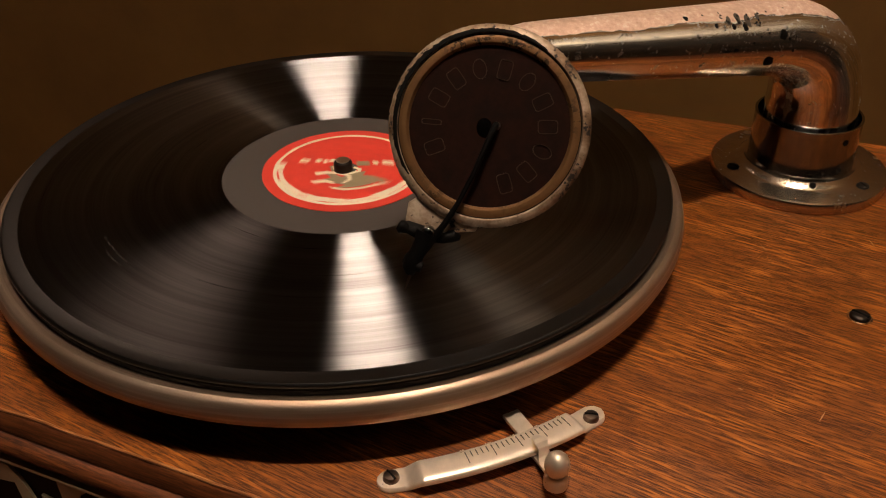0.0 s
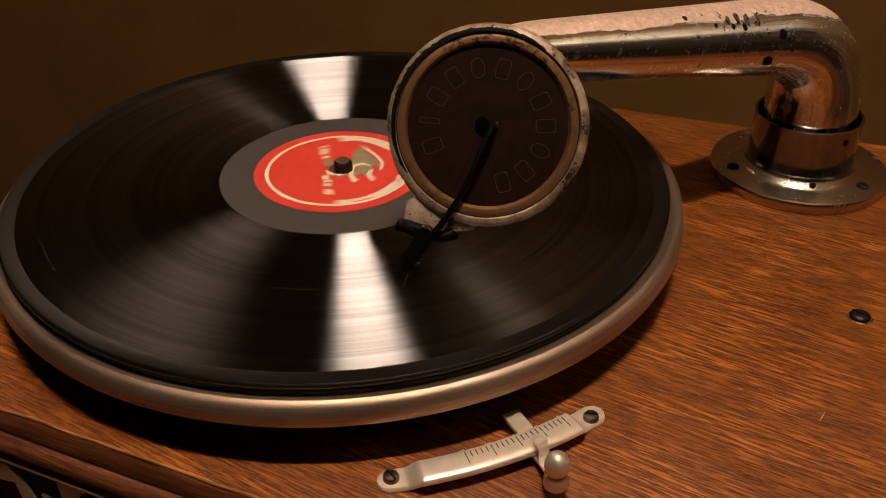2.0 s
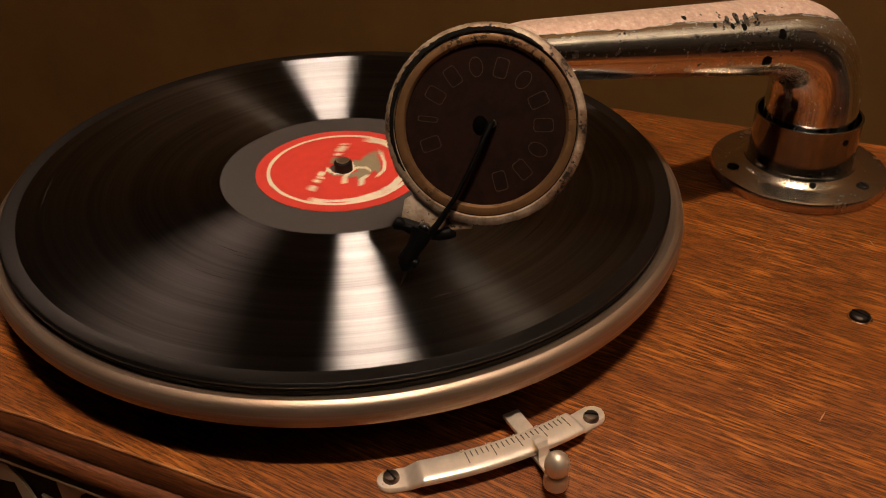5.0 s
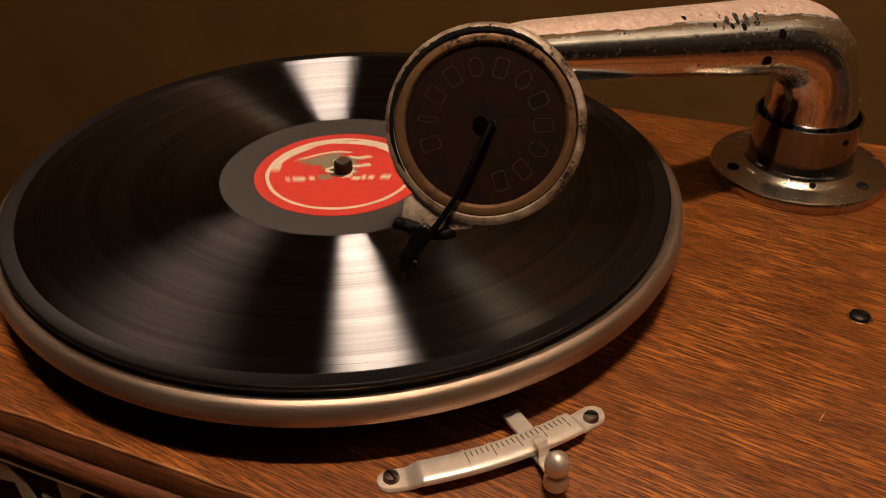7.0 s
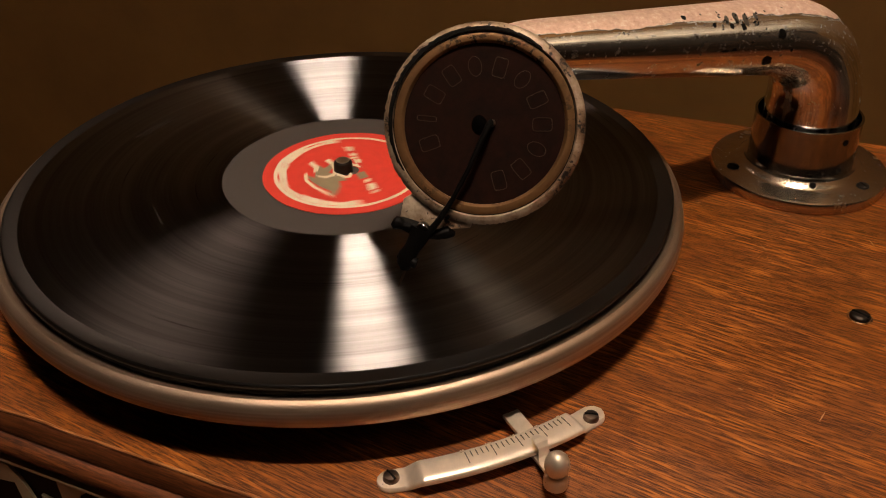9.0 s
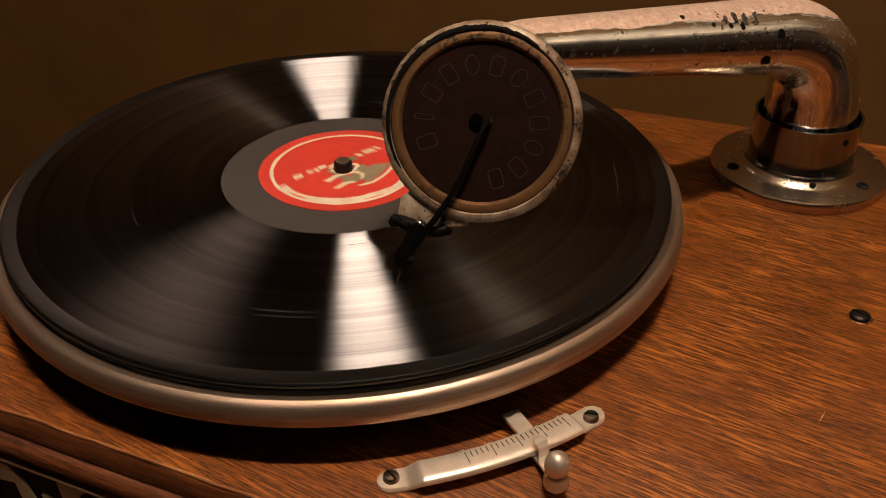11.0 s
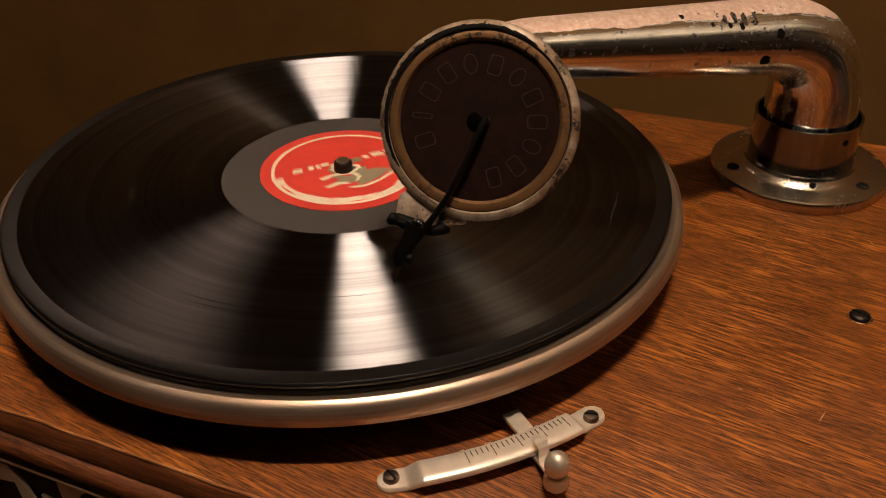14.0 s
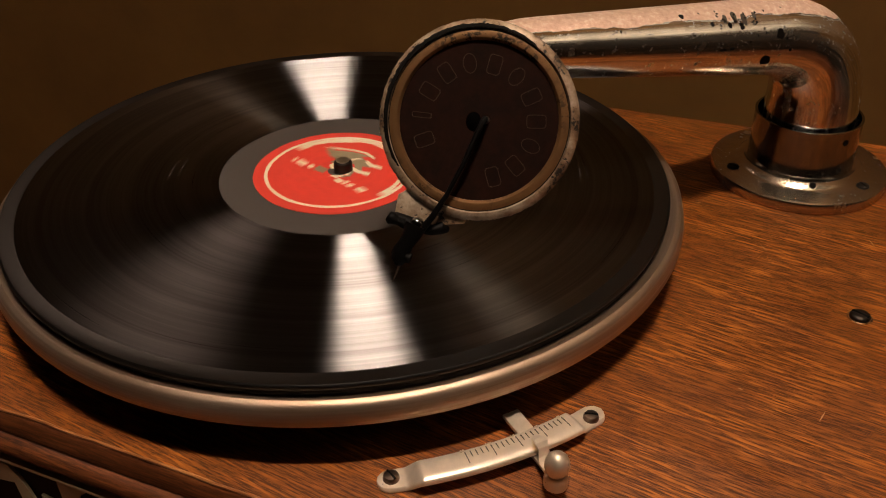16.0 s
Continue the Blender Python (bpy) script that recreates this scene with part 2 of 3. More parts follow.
# ---------------------------------------------------------------- builders
def link_mesh(name, bm, material, smooth=True):
    bmesh.ops.recalc_face_normals(bm, faces=bm.faces[:])
    me = bpy.data.meshes.new(name)
    bm.to_mesh(me)
    bm.free()
    me.materials.append(material)
    ob = new(name, me)
    if smooth:
        me.shade_smooth()
        me.set_sharp_from_angle(angle=radians(38))
    return ob


def part(name, bm, material, parent, label="", smooth=True):
    ob = link_mesh(name, bm, material, smooth)
    ob.parent = parent
    return tagged(ob, label)


LOW = -0.34               # the cabinet's foot, under the deck


def root(name, bm, material, label, m=None, smooth=True):
    """A part of the gramophone itself, at the pose m in the room."""
    ob = part(name, bm, material, gramophone, label, smooth)
    ob.matrix_basis = Matrix.Translation((0, 0, -LOW)) @ (m if m is not None else Matrix())
    return ob


def empty(name, m=None):
    ob = new(name)
    ob.empty_display_size = 0.01
    if m is not None:
        ob.matrix_world = m
    return ob


def lathe(profile, seg=96, m=None):
    """Turns (radius, height) pairs round z; closed where the radius is 0."""
    bm = bmesh.new()
    rows = []
    for r, z in profile:
        if r < 1e-7:
            rows.append([bm.verts.new((0, 0, z))])
        else:
            rows.append([bm.verts.new((r * math.cos(a), r * math.sin(a), z)) for a in (2 * math.pi * i / seg for i in range(seg))])
    for a, b in zip(rows, rows[1:]):
        for i in range(seg):
            j = (i + 1) % seg
            if len(a) == 1 and len(b) == 1:
                continue
            if len(a) == 1:
                bm.faces.new((a[0], b[i], b[j]))
            elif len(b) == 1:
                bm.faces.new((a[i], b[0], a[j]))
            else:
                bm.faces.new((a[i], b[i], b[j], a[j]))
    if m is not None:
        bmesh.ops.transform(bm, matrix=m, verts=bm.verts)
    return bm


def box(x0, x1, y0, y1, z0, z1, bevel=0.0, m=None):
    bm = bmesh.new()
    bmesh.ops.create_cube(bm, size=1, matrix=Matrix.Translation(((x0 + x1) / 2, (y0 + y1) / 2, (z0 + z1) / 2)) @ Matrix.Diagonal((x1 - x0, y1 - y0, z1 - z0, 1)))
    if bevel:
        bmesh.ops.bevel(bm, geom=bm.edges[:], offset=bevel, segments=2, profile=0.6, affect="EDGES")
    if m is not None:
        bmesh.ops.transform(bm, matrix=m, verts=bm.verts)
    return bm


def slab(outline, z0, z1, bevel=0.0, m=None):
    """A flat outline in x and y given thickness from z0 to z1."""
    bm = bmesh.new()
    f = bm.faces.new([bm.verts.new((x, y, z0)) for x, y in outline])
    top = bmesh.ops.extrude_face_region(bm, geom=[f])["geom"]
    bmesh.ops.translate(bm, vec=(0, 0, z1 - z0), verts=[g for g in top if isinstance(g, bmesh.types.BMVert)])
    if bevel:
        edges = [e for e in bm.edges if all(abs(v.co.z - z1) < 1e-7 for v in e.verts)]
        bmesh.ops.bevel(bm, geom=edges, offset=bevel, segments=2, profile=0.6, affect="EDGES")
    if m is not None:
        bmesh.ops.transform(bm, matrix=m, verts=bm.verts)
    return bm


def annulus(r0, r1, z0, z1, a0=0.0, a1=360.0, seg=96, m=None, ragged=0.0):
    """A flat ring, or an arc of one, with thickness; ragged: uneven edges."""
    bm = bmesh.new()
    full = abs(a1 - a0) > 359.9
    n = seg if full else seg + 1
    rows = []
    for i in range(n):
        a = radians(a0 + (a1 - a0) * i / seg)
        k0 = r0 + ragged * (noise.noise((math.cos(a) * 9, math.sin(a) * 9, 3.1)))
        k1 = r1 + ragged * (noise.noise((math.cos(a) * 7, math.sin(a) * 7, 8.7)))
        c, s = math.cos(a), math.sin(a)
        rows.append([bm.verts.new(p) for p in ((k0 * c, k0 * s, z0), (k1 * c, k1 * s, z0), (k1 * c, k1 * s, z1), (k0 * c, k0 * s, z1))])
    for i in range(n if full else n - 1):
        a, b = rows[i], rows[(i + 1) % n]
        for k in range(4):
            bm.faces.new((a[k], b[k], b[(k + 1) % 4], a[(k + 1) % 4]))
    if not full:
        bm.faces.new(rows[0])
        bm.faces.new(rows[-1][::-1])
    if m is not None:
        bmesh.ops.transform(bm, matrix=m, verts=bm.verts)
    return bm


def bez(p, n):
    """Points along a quadratic curve through three controls."""
    a, b, c = (Vector(q) for q in p)
    return [(1 - t) ** 2 * a + 2 * t * (1 - t) * b + t * t * c for t in (i / n for i in range(n + 1))]


def tube(points, radii, seg=40, caps=True):
    """A round tube swept along points with a radius at each."""
    bm = bmesh.new()
    uv = bm.loops.layers.uv.new("UVMap")
    pts = [Vector(p) for p in points]
    ref, rows = None, []
    for i, p in enumerate(pts):
        d = (pts[min(i + 1, len(pts) - 1)] - pts[max(i - 1, 0)]).normalized()
        if ref is None:
            ref = d.orthogonal().normalized()
        ref = (ref - d * ref.dot(d)).normalized()
        side = d.cross(ref)
        rows.append([bm.verts.new(p + radii[i] * (math.cos(a) * ref + math.sin(a) * side)) for a in (2 * math.pi * k / seg for k in range(seg))])
    for n, (a, b) in enumerate(zip(rows, rows[1:])):
        for i in range(seg):
            j = (i + 1) % seg
            f = bm.faces.new((a[i], a[j], b[j], b[i]))
            for loop, (u, v) in zip(f.loops, ((0, 0), (0, 1), (1, 1), (1, 0))):
                loop[uv].uv = (n + u, (i + v) / seg)
    if caps:
        bm.faces.new(rows[0][::-1])
        bm.faces.new(rows[-1])
    return bm


def screw_head(r, height, turn, at):
    """A domed screw head with a dark slot across it, a black bar in place of a cut's shade; the slot's faces take the
    second material.
    """
    head = lathe([(0, height), (r * 0.5, height * 0.97), (r * 0.82, height * 0.84), (r * 0.96, height * 0.5), (r, 0), (r * 0.96, -0.0006), (0, -0.0006)], 28)
    count = len(head.faces)
    slot = box(-r * 0.13, r * 0.13, -r * 0.84, r * 0.84, height * 0.2, height * 1.02, 0, pose(0, 0, 0, 0, 0, turn))
    me = bpy.data.meshes.new("slot")
    slot.to_mesh(me)
    slot.free()
    head.from_mesh(me)
    bpy.data.meshes.remove(me)
    head.faces.ensure_lookup_table()
    for f in head.faces[count:]:
        f.material_index = 1
    bmesh.ops.transform(head, matrix=at, verts=head.verts)
    return head


def slotted_screw(name, parent, at, r, height, turn, material, label):
    ob = part(name, screw_head(r, height, turn, at), material, parent, label)
    ob.data.materials.append(GRIME_SHADE)
    return ob


gramophone = tagged(empty("gramophone", pose(0, 0, LOW)), "oak table gramophone with nickel tone arm and turning turntable", "gramophone")


# ---------------------------------------------------------------- the room
AX = pose(0, 0, 0, 0, 0, TURN)


def setting(name, bm, material, label, category):
    ob = link_mesh(name, bm, material, False)
    ob.matrix_world = AX
    return tagged(ob, label, category, kind="structure")


def build_room():
    back, front, left, right, low, high = 0.27, -1.9, -1.6, 1.25, LOW, 1.96
    setting("wall_north", box(left, right, back, back + 0.1, low, high), WALL, "plain dark brown painted wall behind the gramophone", "wall")
    setting("wall_south", box(left, right, front - 0.1, front, low, high), DUSK, "plain unseen wall, near black to hold down bounced light", "wall")
    setting("wall_west", box(left - 0.1, left, front, back, low, high), DUSK, "plain unseen wall, near black to hold down bounced light", "wall")
    setting("wall_east", box(right, right + 0.1, front, back, low, high), DUSK, "plain unseen wall, near black to hold down bounced light", "wall")
    # unseen glowing panel, added only to brighten the tone arm
    setting("added_glow_panel", box(right - 0.022, right - 0.001, -0.16, 0.22, 0.66, 1.30, 0.004), PALE, "unseen pale glowing panel, added for the tone arm's reflection", "window")
    setting("floor", box(left, right, front, back, low - 0.05, low), MOULD, "dark wooden surface under the cabinet", "floor")
    setting("ceiling", box(left, right, front, back, high, high + 0.05), DUSK, "plain unseen ceiling, near black to hold down bounced light", "ceiling")


# ---------------------------------------------------------------- the cabinet
X0, X1, Y0, Y1 = -0.134, 0.245, -0.1332, 0.1553


def sweep_x(profile, x0, x1, steps=1, wear=0.0):
    """A closed profile in (y, z), drawn out along x; wear: small uneven dents."""
    bm = bmesh.new()
    rows = []
    for i in range(steps + 1):
        x = x0 + (x1 - x0) * i / steps
        rows.append([bm.verts.new((x, y + wear * noise.noise((x * 90, y * 200, z * 200)), z + wear * noise.noise((x * 70, z * 300, 5.0)))) for y, z in profile])
    n = len(profile)
    for a, b in zip(rows, rows[1:]):
        for k in range(n):
            bm.faces.new((a[k], a[(k + 1) % n], b[(k + 1) % n], b[k]))
    bm.faces.new(rows[0])
    bm.faces.new(rows[-1][::-1])
    return bm


def arc_pts(cy, cz, r, a0, a1, n):
    return [(cy + r * math.cos(radians(a0 + (a1 - a0) * i / n)), cz + r * math.sin(radians(a0 + (a1 - a0) * i / n))) for i in range(n + 1)]


def build_cabinet():
    outline = [(X0, Y0), (X1, Y0), (X1, 0.1606), (-0.058, 0.1468), (-0.098, 0.1260), (X0, 0.0700)]
    root("top_board", slab(outline, -0.0060, 0.0, 0.0008), OAK, "oak top board with open grain and scratches", AX)
    # pale strip for rubbed wood, with the bevel's highlight painted in
    root("pale_edge", sweep_x(arc_pts(Y0 + 0.0002, -0.0004, 0.00050, 0, 330, 11), X0, X1, 160, 0.00028), PALE_EDGE, "pale front edge of the top board, rubbed wood and painted highlight", AX)
    lip = [(Y0 - 0.0003, -0.0009), (Y0 - 0.0009, -0.0016), (Y0 - 0.0019, -0.0078), (Y0 - 0.0018, -0.0084), (Y0 - 0.0002, -0.0084), (Y0 - 0.0002, -0.0009)]
    root("front_lip", sweep_x(lip, X0, X1, 60, 0.00015), MOULD, "dark red-brown sloping lip along the top board", AX)
    # cove, then a round bead, then a small fillet
    f = Y0
    prof = [(f + 0.030, -0.0062), (f + 0.0016, -0.0062)] + arc_pts(f - 0.0006, -0.0076, 0.0020, 30, -50, 5)
    prof += arc_pts(f - 0.0012, -0.0128, 0.0041, 70, 250, 12) + [(f - 0.0010, -0.0183), (f + 0.030, -0.0183)]
    root("front_moulding", sweep_x(prof, X0 - 0.004, X1 + 0.004, 60, 0.0002), MOULD, "dark red-brown rounded moulding under the top", AX)
    root("fillet", box(X0 - 0.003, X1 + 0.003, f - 0.0044, f + 0.0100, -0.0202, -0.0185, 0.0004), FRET_CREAM, "faded pale painted strip under the moulding", AX)
    low = LOW
    panel = root("front_panel", box(X0, X1, f - 0.0030, f + 0.012, low, -0.0204), BLACK_IRON, "black front panel with cream scroll ornament", AX)
    root("side_panel", box(X0, X0 + 0.012, f + 0.0125, 0.068, low, -0.0064), OAK, "", AX)
    root("side_panel", box(X1 - 0.012, X1, f + 0.0125, 0.1365, low, -0.0064), OAK, "", AX)
    root("back_panel", box(-0.050, X1, 0.1370, 0.1480, low, -0.0064), OAK, "", AX)
    for x0, y0, x1, y1 in ((0.2005, -0.0430, 0.2010, -0.0370), (0.172, -0.0990, 0.1745, -0.1030), (0.1445, 0.0000, 0.1475, -0.0004), (0.158, -0.035, 0.1585, -0.0395), (0.117, -0.112, 0.1185, -0.1132), (0.135, -0.130, 0.1395, -0.1255)):
        d = Vector((x1 - x0, y1 - y0)).normalized() * 0.00022
        quad = [(x0, y0), ((x0 + x1) / 2 + d.y, (y0 + y1) / 2 - d.x), (x1, y1), ((x0 + x1) / 2 - d.y, (y0 + y1) / 2 + d.x)]
        turned = [tuple(Matrix.Rotation(radians(-TURN), 2) @ Vector(q)) for q in quad]
        root("scratch", slab(turned, -0.0002, 0.00004), SCRATCH, "pale scratch in the varnish", AX, False)
    # cream scrolls on the front panel: crescents drawn in (x, z)
    stand = pose(0, f - 0.0030, 0, 90, 0, 0)

    leaf = [(-62, -20.6), (-51.2, -21.5), (-47.5, -26), (-45.5, -30), (-44, -34.5), (-43, -40), (-49, -40), (-49.6, -36.7), (-50.7, -29.2), (-54.5, -30), (-62, -31.2)]
    stem = [(-30.8, -20.6), (-19, -20.6), (-22.5, -23.5), (-25.5, -30), (-29, -36), (-30.5, -29)]
    bud = [(-40, -30.5), (-34, -31.5), (-31.5, -36), (-35, -40), (-39, -36)]
    for k in range(-1, 5):
        for pts in (leaf, stem, bud):
            moved = [((x + 54 * k) / 1000, z / 1000) for x, z in pts]
            if min(x for x, z in moved) > X0 and max(x for x, z in moved) < X1:
                part("scroll", slab(moved, 0.0, 0.0010, 0.0, stand), FRET_CREAM, panel, "faded cream scroll", False)


# ---------------------------------------------------------------- turntable and record
def build_turntable():
    z = Z_REC - 0.0024
    rim = [(0.1150, z - 0.0040), (0.1243, z - 0.0020), (0.1252, z - 0.0012), (0.1262, z - 0.0009), (0.1274, z - 0.0014), (0.1283, z - 0.0024), (0.1288, z - 0.0040),
           (0.1291, z - 0.0052), (0.1291, z - 0.0076), (0.1287, z - 0.0086), (0.1277, z - 0.0089), (0.1270, z - 0.0083), (0.1265, z - 0.0062), (0.1150, z - 0.0062)]
    tt = root("turntable", lathe(rim, 256), NICKEL_RIM, "satin nickel rolled rim of the turning turntable")
    part("plate", lathe([(0, z - 0.0064), (0.1255, z - 0.0064), (0.1255, z - 0.0094), (0.060, z - 0.0120), (0, z - 0.0120)], 128), BLACK_IRON, tt)
    part("felt", lathe([(0, z), (0.1215, z), (0.1225, z - 0.0008), (0.1225, z - 0.0058), (0, z - 0.0058)], 128), BLACK_FELT, tt, "black felt mat")
    part("hub", lathe([(0, z - 0.0110), (0.018, z - 0.0110), (0.018, 0.0004), (0, 0.0004)], 48), STEEL, tt)
    top = Z_REC + 0.0044
    pin = [(0, top), (0.0022, top - 0.0001), (0.0029, top - 0.0003), (0.0035, top - 0.0010), (0.0036, top - 0.0020), (0.0036, z - 0.002), (0, z - 0.002)]
    spin = part("spindle", lathe(pin, 48), SCREW, tt, "dark steel spindle pin with painted highlight on top")
    # paler disc laid on to stand in for the pin's highlight
    part("highlight_top", lathe([(0, top + 0.00012), (0.0020, top + 0.00006), (0.0027, top - 0.0001), (0.0026, top - 0.0003), (0, top - 0.0003)], 32), NICKEL_DULL, spin, "pale disc in place of the top's highlight")
    return tt


def build_record():
    """Built as it lies at the start; the record's own middle and the label sit a little off the spindle."""
    rec = tagged(empty("record", pose(0, 0, Z_REC)), "black shellac disc record with red paper label", "record")
    off = pose(0.0005, 0.0004, 0)
    lab = Matrix.Translation((0.0015, 0.0012, 0)) @ pose(0, 0, 0, 0, 0, -12.7)
    part("groove_field", lathe([(0.0465, -0.0002), (0.0475, 0.0), (0.1172, 0.0), (0.1182, -0.0002), (0.1182, -0.0012), (0.0465, -0.0012)], 256, off), GROOVES, rec, "finely grooved glossy black playing surface")
    part("run_out", lathe([(0.0036, -0.0002), (0.0465, -0.0002), (0.0465, -0.0014), (0.0036, -0.0014)], 192, off), RUNOUT, rec, "smooth grey-black area round the label")
    edge = [(0.1182, -0.0002), (0.1226, -0.0002), (0.1233, 0.0), (0.1238, -0.0004), (0.1240, -0.0010), (0.1238, -0.0017), (0.1230, -0.0022), (0.0036, -0.0022), (0.0036, -0.0016), (0.1182, -0.0016)]
    part("outer_edge", lathe(edge, 256, off), MARGIN, rec, "smooth rounded outer margin")
    for r, a, w, n in ((0.062, 20, 0.0006, 9), (0.0655, 24, 0.0006, 7), (0.079, 150, 0.0004, 6), (0.091, 205, 0.0006, 10), (0.0935, 208, 0.0006, 8), (0.104, 300, 0.0006, 7), (0.0715, 262, 0.0006, 5), (0.110, 95, 0.0002, 12)):
        part("scuff", annulus(r, r + w, -0.00005, 0.00003, a, a + n, 10, off), SCUFF, rec, "", False)
    rnd = random.Random(8)
    for i in range(16):
        r, a = rnd.uniform(0.050, 0.115), rnd.uniform(0, 360)
        part("scratch", annulus(r, r + rnd.uniform(0.0001, 0.0003), -0.00005, 0.00003, a, a + rnd.uniform(3, 10), 12, off @ pose(rnd.uniform(-0.001, 0.001), rnd.uniform(-0.001, 0.001), 0), 0.0003), VOID, rec, "fine dark scratch", False)
    label = part("label", annulus(0.0042, 0.0326, -0.0002, 0.00005, m=lab, ragged=0.0002), RED, rec, "red paper label with cream ring and worn olive emblem")

    def ink(name, bm, material, text=""):
        part(name, bm, material, label, text, False)

    ink("ring", annulus(0.0270, 0.0284, 0.00005, 0.00010, m=lab, ragged=0.0003), CREAM, "cream printed ring")
    rnd = random.Random(5)
    a0 = 174.0
    while a0 < 352:
        a1 = min(354.0, a0 + rnd.uniform(7, 17))
        ink("band", annulus(0.0234 + rnd.uniform(0, 0.0014), 0.0276 + rnd.uniform(-0.0012, 0.0004), 0.00005, 0.00012, a0, a1, 10, lab, 0.0011), CREAM, "worn cream lettering band")
        a0 = a1 + rnd.uniform(-1.0, 1.6)
    ink("hole_wear", annulus(0.0043, 0.0056, 0.00005, 0.00012, 100, 330, 40, lab, 0.0012), CREAM, "pale torn paper round the hole")
    ink("hole_wear", annulus(0.0046, 0.0066, 0.00005, 0.00011, 150, 235, 20, lab, 0.0012), OLIVE, "greyed torn paper round the hole")
    fig = [(-9, -3), (-4, -5), (-1, -7.5), (1.5, -5), (3.5, -3.5), (7.5, -2.5), (7, -5.5), (11, -6), (15.5, -8.5), (18, -12), (13, -10.5), (9, -13), (4, -15), (-2, -16), (1, -13.5), (-3, -12), (-8, -9.5), (-5, -8)]
    ink("emblem", slab([(x / 1000, y / 1000) for x, y in fig], 0.00005, 0.00011, m=lab), OLIVE, "olive-grey printed emblem")
    for pts in ([(-12, -4.2), (-7, -3.0), (-1, -3.6), (2.5, -6), (3, -9.5), (1, -12), (-0.5, -12.5), (1.5, -9), (0.5, -6.3), (-3, -5.2), (-7, -5), (-11, -6.4)],
                [(-12, -11), (-7, -9.6), (-3.5, -11), (-3, -13), (-6.5, -11.8), (-11.5, -12.8)],
                [(-4, -15), (2, -16.2), (8, -14.6), (14, -11.6), (18.5, -10.5), (14, -13.0), (8, -16), (2, -17.6), (-3, -16.6)],
                [(3, 1), (5.8, -0.5), (5.6, -3.4), (4.5, -3.2), (4.3, -1.2), (2.2, 0)]):
        ink("highlight", slab([(x / 1000, y / 1000) for x, y in pts], 0.00006, 0.00013, m=lab), CREAM, "cream print")
    for x, y, w, h in ((-17.5, 5.3, 4.0, 3.2), (-12.0, 5.5, 2.2, 3.2), (-9.2, 5.1, 1.4, 3.8), (-6.2, 5.7, 3.4, 3.0), (10.5, 4.7, 2.2, 3.0), (15.4, 4.9, 5.0, 3.4), (19.6, 4.9, 1.8, 2.6)):
        ink("bar", slab([((x + dx * w / 2) / 1000, (y + dy * h / 2) / 1000) for dx, dy in ((-1, -0.8), (0.9, -1), (1, 0.7), (-0.8, 1))], 0.00005, 0.00011, m=lab), CREAM)
    ink("bar", slab([(0.0035, 0.0020), (0.0085, 0.0022), (0.0080, 0.0058), (0.0030, 0.0056)], 0.00005, 0.00010, m=lab), OLIVE)
    return rec


# ---------------------------------------------------------------- tone arm
def build_arm_base():
    fl = [(0.0215, 0.0002), (0.0362, 0.0), (0.0367, 0.0006), (0.0368, 0.0040), (0.0364, 0.0049), (0.0356, 0.0053), (0.0275, 0.0056), (0.0258, 0.0066), (0.0246, 0.0079), (0.0234, 0.0083), (0.0226, 0.0080), (0.0215, 0.0080)]
    base = root("tone_arm_base", lathe(fl, 128), NICKEL_BASE, "round tarnished nickel flange screwed to the deck", Matrix.Translation(POST))
    col = [(0.0200, 0.010), (0.0217, 0.0078), (0.0217, 0.0276), (0.0219, 0.0286), (0.0219, 0.0292), (0.0214, 0.0295), (0.0208, 0.0292), (0.0207, 0.0284), (0.0203, 0.0200), (0.0200, 0.010)]
    part("collar", lathe(col, 96), NICKEL, base, "polished nickel collar")
    for i, (x, y, turn) in enumerate(((-0.0297, -0.0003, 40), (0.0168, -0.0244, 8), (0.0130, 0.0266, 70))):
        slotted_screw("screw", base, pose(x, y, 0.0054), 0.0026, 0.0010, turn, SCREW, "dark slotted screw")
    # small holes in collar and cove, their dark painted as black discs
    for az, r, z, tilt in ((-72, 0.0217, 0.0243, 90), (-103, 0.0250, 0.0076, 50)):
        a = radians(az)
        m = pose(r * math.cos(a), r * math.sin(a), z, 0, 0, az) @ pose(0, 0, 0, 0, tilt, 0)
        part("dark_hole", lathe([(0, 0.0002), (0.0007, 0.0003), (0.0013, 0.0002), (0.0014, -0.0006), (0, -0.0006)], 20, m), GRIME_SHADE, base, "small hole, its dark laid on as a black disc")


BOX_AT = Vector((0.04485, -0.06645, 0.07330))
BOX_N = Vector((-0.15891, -0.88611, 0.43538))


def box_pose():
    """The soundbox's place: z out of its face, x to the right along its face."""
    z = BOX_N.normalized()
    y = (Vector((0.0783, 0.5428, 0.8362)) - z * z.dot(Vector((0.0783, 0.5428, 0.8362)))).normalized()
    x = y.cross(z)
    m = Matrix((x, y, z)).transposed().to_4x4()
    m.translation = BOX_AT - POST
    return m @ Matrix.Diagonal((0.992, 0.992, 1, 1))


